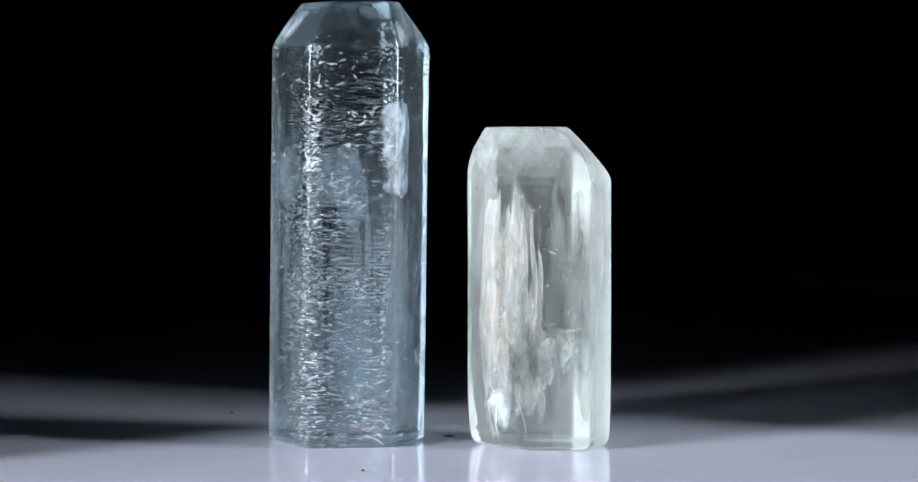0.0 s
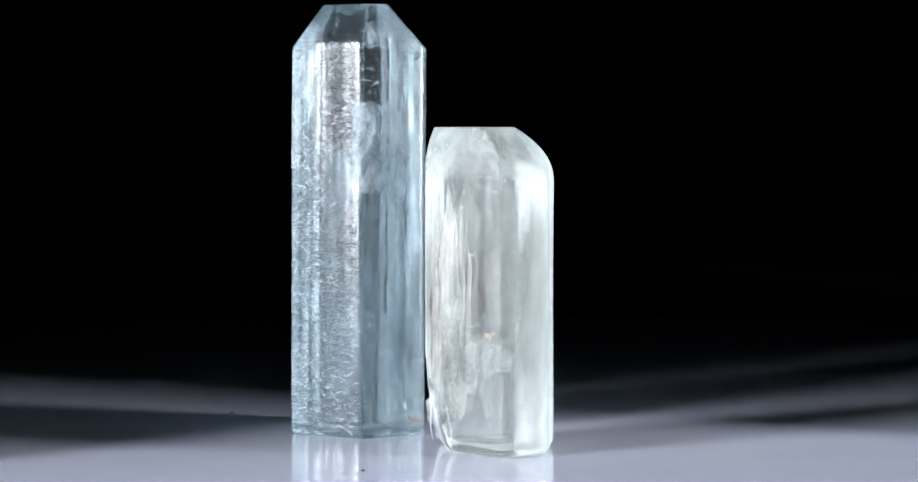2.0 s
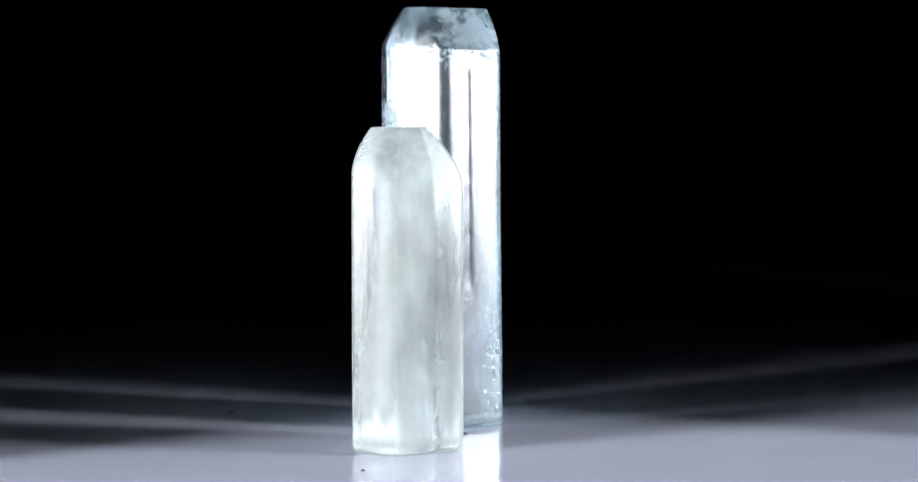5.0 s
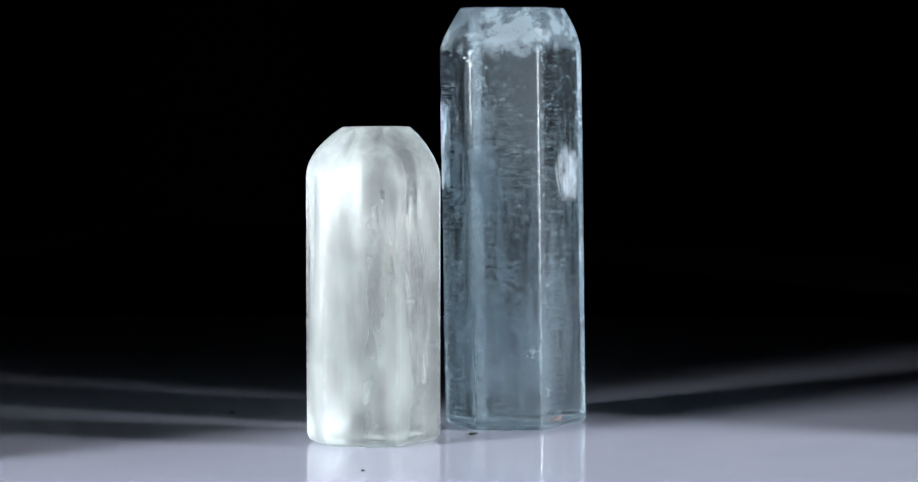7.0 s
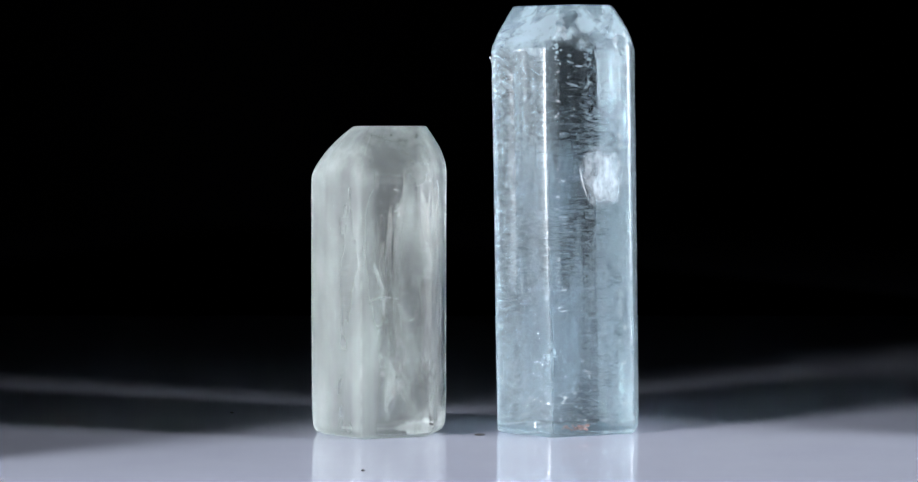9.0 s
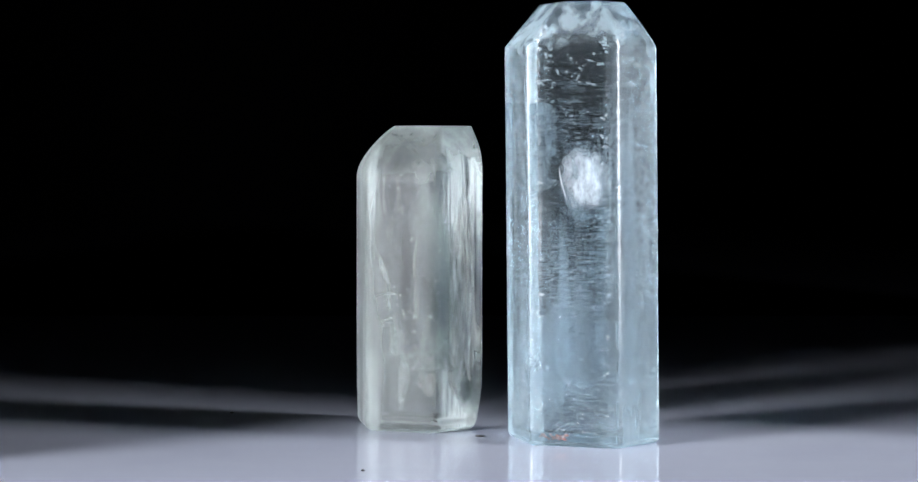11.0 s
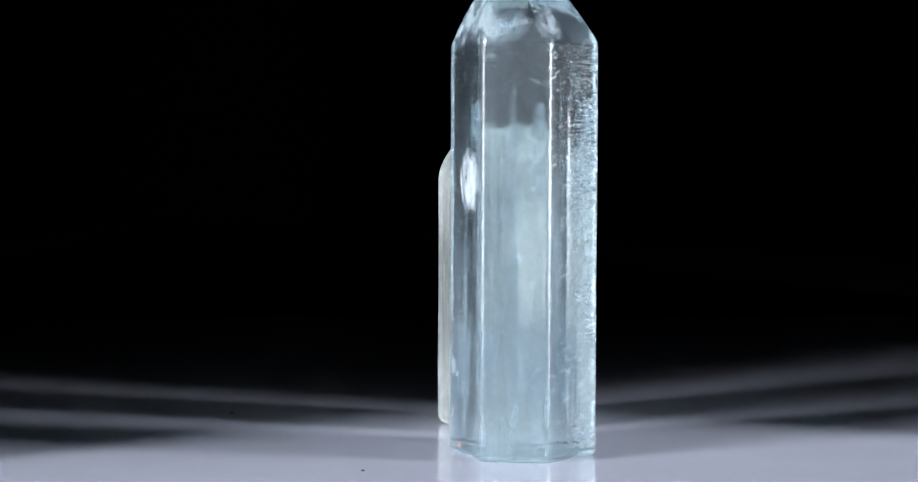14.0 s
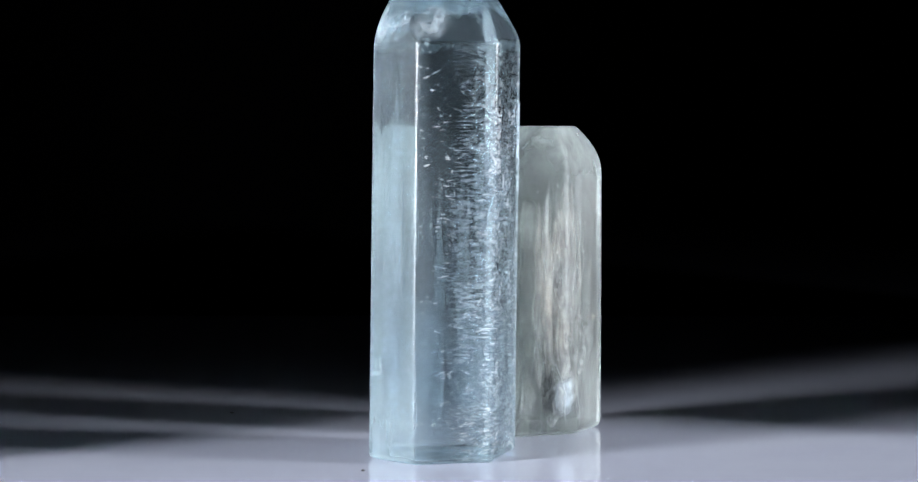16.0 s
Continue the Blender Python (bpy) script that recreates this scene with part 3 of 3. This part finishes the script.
def build_small():
    prism = Prism([(30.9, 6.78, 4.22, 29.8, 2.3), (92.6, 6.24, 4.04, 29.4, 1.7), (150.2, 6.96, 2.6, 30.4, 1.8), (1, 8.5, 5.2, 30.0, 1.05),
                   (-148.9, 7.30, 0.9, 31.5, 2.0), (-93.1, 5.56, 1.7, 30.8, 1.8), (-28.8, 7.81, 4.71, 29.8, 2.3)], 35.91, (0, 0), 24, 1.2,
                  ((-137, 7.6, 2.4, 10.5), (6, 8.6, 0.7, 4.0)))
    thing = tagged(new("beryl_crystal"), "short milky pale green beryl prism with a cream feather inside", "crystal")
    part("crystal_body", skin(prism, 0.06, 8.4, 0.04, 0.0), PALE, thing)
    random.seed(9)
    # cream feather of upright splinters
    bm = bmesh.new()
    for i, (x, y, z, length, thick) in enumerate(((-2.6, -3.3, 12, 17.5, 0.85), (-3.5, -3.0, 9, 18.5, 0.7), (-4.5, -2.4, 8, 21, 0.6), (-1.6, -3.2, 8, 19, 0.4),
                                                  (-0.7, -3.4, 9, 17.5, 0.33), (0.0, -3.0, 9, 14, 0.28), (-3.0, -1.6, 11, 17, 0.6), (-4.9, -1.2, 7, 20, 0.5),
                                                  (-2.0, -2.2, 8, 13, 0.9), (-3.9, -3.6, 4, 12, 0.6), (-3.1, -2.6, 9, 16, 0.9), (-4.2, -2.0, 10, 15, 0.8), (-2.2, -2.8, 6, 14, 0.8), (-1.0, -2.8, 5, 10, 0.7))):
        splinter(bm, (x, y, z - 1.5), length + 1.5, thick * 1.1, 0.6, random.uniform(-0.4, 0.4), 0.35, 0.6, i * 2.3, 0.12)
    part("feather", bm, CREAM, thing, "cream white splintery feather inclusion")
    bm = bmesh.new()
    for i in range(22):
        a, r = random.uniform(0, 2 * math.pi), 5.0 * math.sqrt(random.random())
        splinter(bm, (r * math.cos(a), r * math.sin(a) * 0.8, random.uniform(1, 14)), random.uniform(8, 17), (0.9, 0.65, 0.4)[i % 3] * random.uniform(0.6, 1.2), 0.6, a, 0.5, 0.5, i * 3.1)
    part("milky_veil", bm, HAZE, thing, "upright milky streaks", True, "stuff")
    for at, size, seed in (((-0.5, -2.6, 10.5), (2.6, 1.3, 3.2), 1.0), ((2.2, -3.0, 11.0), (1.9, 1.0, 2.4), 2.0), ((-4.2, -2.6, 5), (1.5, 1.3, 3.4), 3.0),
                           ((2.5, 2.6, 17), (1.8, 1.3, 9), 4.0), ((-2.8, 2.4, 19), (2.0, 1.5, 9), 5.0), ((4.6, -0.6, 18), (1.0, 1.5, 9), 6.0)):
        bm = bmesh.new()
        for k in (1.0, 0.8, 0.6, 0.4):
            lump(bm, at, [k * c for c in size], seed, 0.7, 3)
        part("cloud", bm, HAZE, thing, "milky white cloud in the stone")
    for at, size, seed in (((-1.6, -2.8, 9.0), (2.2, 1.2, 3.4), 11.0), ((-3.4, -2.8, 8.0), (1.5, 1.0, 4.0), 12.0), ((0.4, -3.2, 10.2), (1.5, 0.8, 2.6), 13.0), ((2.2, -4.0, 11.6), (1.5, 0.6, 1.6), 14.0), ((-2.4, -3.4, 12.5), (1.6, 0.7, 4.5), 16.0),
                           ((-4.6, -3.4, 4.4), (1.1, 0.9, 2.4), 15.0)):
        bm = bmesh.new()
        for k in (1.1, 0.6):
            lump(bm, at, [k * c for c in size], seed + k, 0.8, 3)
        part("white_cloud", bm, SNOW, thing, "dense white cloud below the feather")
    # cracks
    bm = bmesh.new()
    inward = (-0.68, -0.73, 0)
    ribbon(bm, [(2.9, 6.0, 21.0), (2.6, 6.0, 20.2), (2.2, 6.05, 19.0), (1.8, 6.05, 17.5), (1.5, 6.05, 15.8), (1.4, 6.0, 14.2)], inward, 0.65, 0.05)
    ribbon(bm, [(3.4, 5.7, 15.6), (2.4, 5.8, 16.1), (1.2, 5.9, 16.3), (0.4, 5.9, 16.2)], (-0.3, -0.2, 0.6), 0.20, 0.04)
    ribbon(bm, [(3.2, 5.6, 12.6), (2.2, 5.8, 12.9), (1.0, 5.9, 13.4), (0.6, 5.9, 13.9)], (-0.3, -0.2, 0.6), 0.18, 0.04)
    part("crack", bm, CRACK, thing, "curved pale crack lines")
    bm = bmesh.new()
    thread(bm, [(-4.4, -4.9, 7.6), (-3.4, -5.2, 7.3), (-2.7, -5.3, 6.2), (-2.1, -5.3, 4.6), (-1.6, -5.3, 2.6), (-1.5, -5.2, 1.0)], 0.045)
    thread(bm, [(-5.9, -3.9, 8.6), (-5.2, -4.4, 6.8), (-4.8, -4.8, 5.0), (-4.9, -4.7, 2.6), (-4.5, -4.8, 1.2)], 0.05)
    part("crack", bm, ETCH, thing, "curved crack round a chipped corner")
    bm = bmesh.new()
    patch(bm, prism, -135, 4.9, 3.4, 5.2, 0.22, 0.05, 2.2)
    part("corner_chip", bm, PALE_PATCH, thing, "white chipped lower corner")
    # skin pits and specks
    for azimuth, half, count, tilt in ((-93.1, 5.0, 90, 0.9), (-28.8, 2.6, 40, 0.9), (92.6, 4.0, 90, 0.9), (30.9, 4.0, 30, 0.9), (150.2, 3.4, 90, 0.9), (-148.9, 2.6, 60, 0.9)):
        bm = bmesh.new()
        marks(bm, prism, azimuth, half, count, 1, 31, 0.20, 0.05, tilt, 1.0, 0.04, 0.2)
        part("pitting", bm, ETCH, thing, "fine white pits on one face", False, "stuff")
    bm = bmesh.new()
    for _ in range(10):
        at = Vector((3.5 + random.gauss(0, 0.35), -5.0 + random.gauss(0, 0.1), 13.4 + random.gauss(0, 0.25)))
        flake(bm, at, Vector((1, 0, 0)), Vector((0, 0, 1)), Vector((0, 1, 0)), random.uniform(0.12, 0.35), random.uniform(0.08, 0.2), 0.08)
    part("brown_speck", bm, TAN, thing, "light brown mineral speck", False)
    bm = bmesh.new()
    for _ in range(8):
        at = Vector((-4.3 + random.gauss(0, 0.25), 5.75 + random.gauss(0, 0.1), 2.0 + random.gauss(0, 0.3)))
        flake(bm, at, Vector((1, 0, 0.4)), Vector((-0.4, 0, 1)), Vector((0, 1, 0)), random.uniform(0.1, 0.32), random.uniform(0.06, 0.16), 0.06)
    part("dark_speck", bm, DARK, thing, "dark mineral speck near the foot", False)
    return thing, prism


def speck(name, x, y, wide, label):
    bm = bmesh.new()
    lump(bm, (0, 0, 0.10), (wide, wide * 0.8, 0.12), x, 0.3, 2)
    ob = part(name, bm, DARK, None, label)
    ob.matrix_world = pose(x * MM, y * MM, 0)
    return tagged(ob, category="grit")


build_studio()
tall_crystal, tall_prism = build_tall()
small_crystal, small_prism = build_small()
turning_grit = speck("grit", -1.86, -0.15, 0.62, "flat dark grit lying on the plate between the crystals")
# two still specks added on the plate in place of camera sensor dust
speck("grit", -29.1, 20.5, 0.22, "tiny dark speck on the plate, standing in for sensor dust")
speck("grit", -10.7, -26.0, 0.20, "tiny dark speck on the plate, standing in for sensor dust")


def orbit(thing, x, y):
    """Rows that carry a thing round the turning point at the spin's pace."""
    rows = []
    for i in range(65):
        t = i * SECONDS / 64
        a = radians(-SPIN * t)
        rows.append((t, pose((x * math.cos(a) - y * math.sin(a)) * MM, (x * math.sin(a) + y * math.cos(a)) * MM, 0.04 * MM, 0, 0, math.degrees(a))))
    walk(thing, rows)


def motions():
    orbit(tall_crystal, -13.69, -2.69)
    orbit(small_crystal, 8.36, -6.38)
    orbit(turning_grit, -1.86, -0.15)


motions()
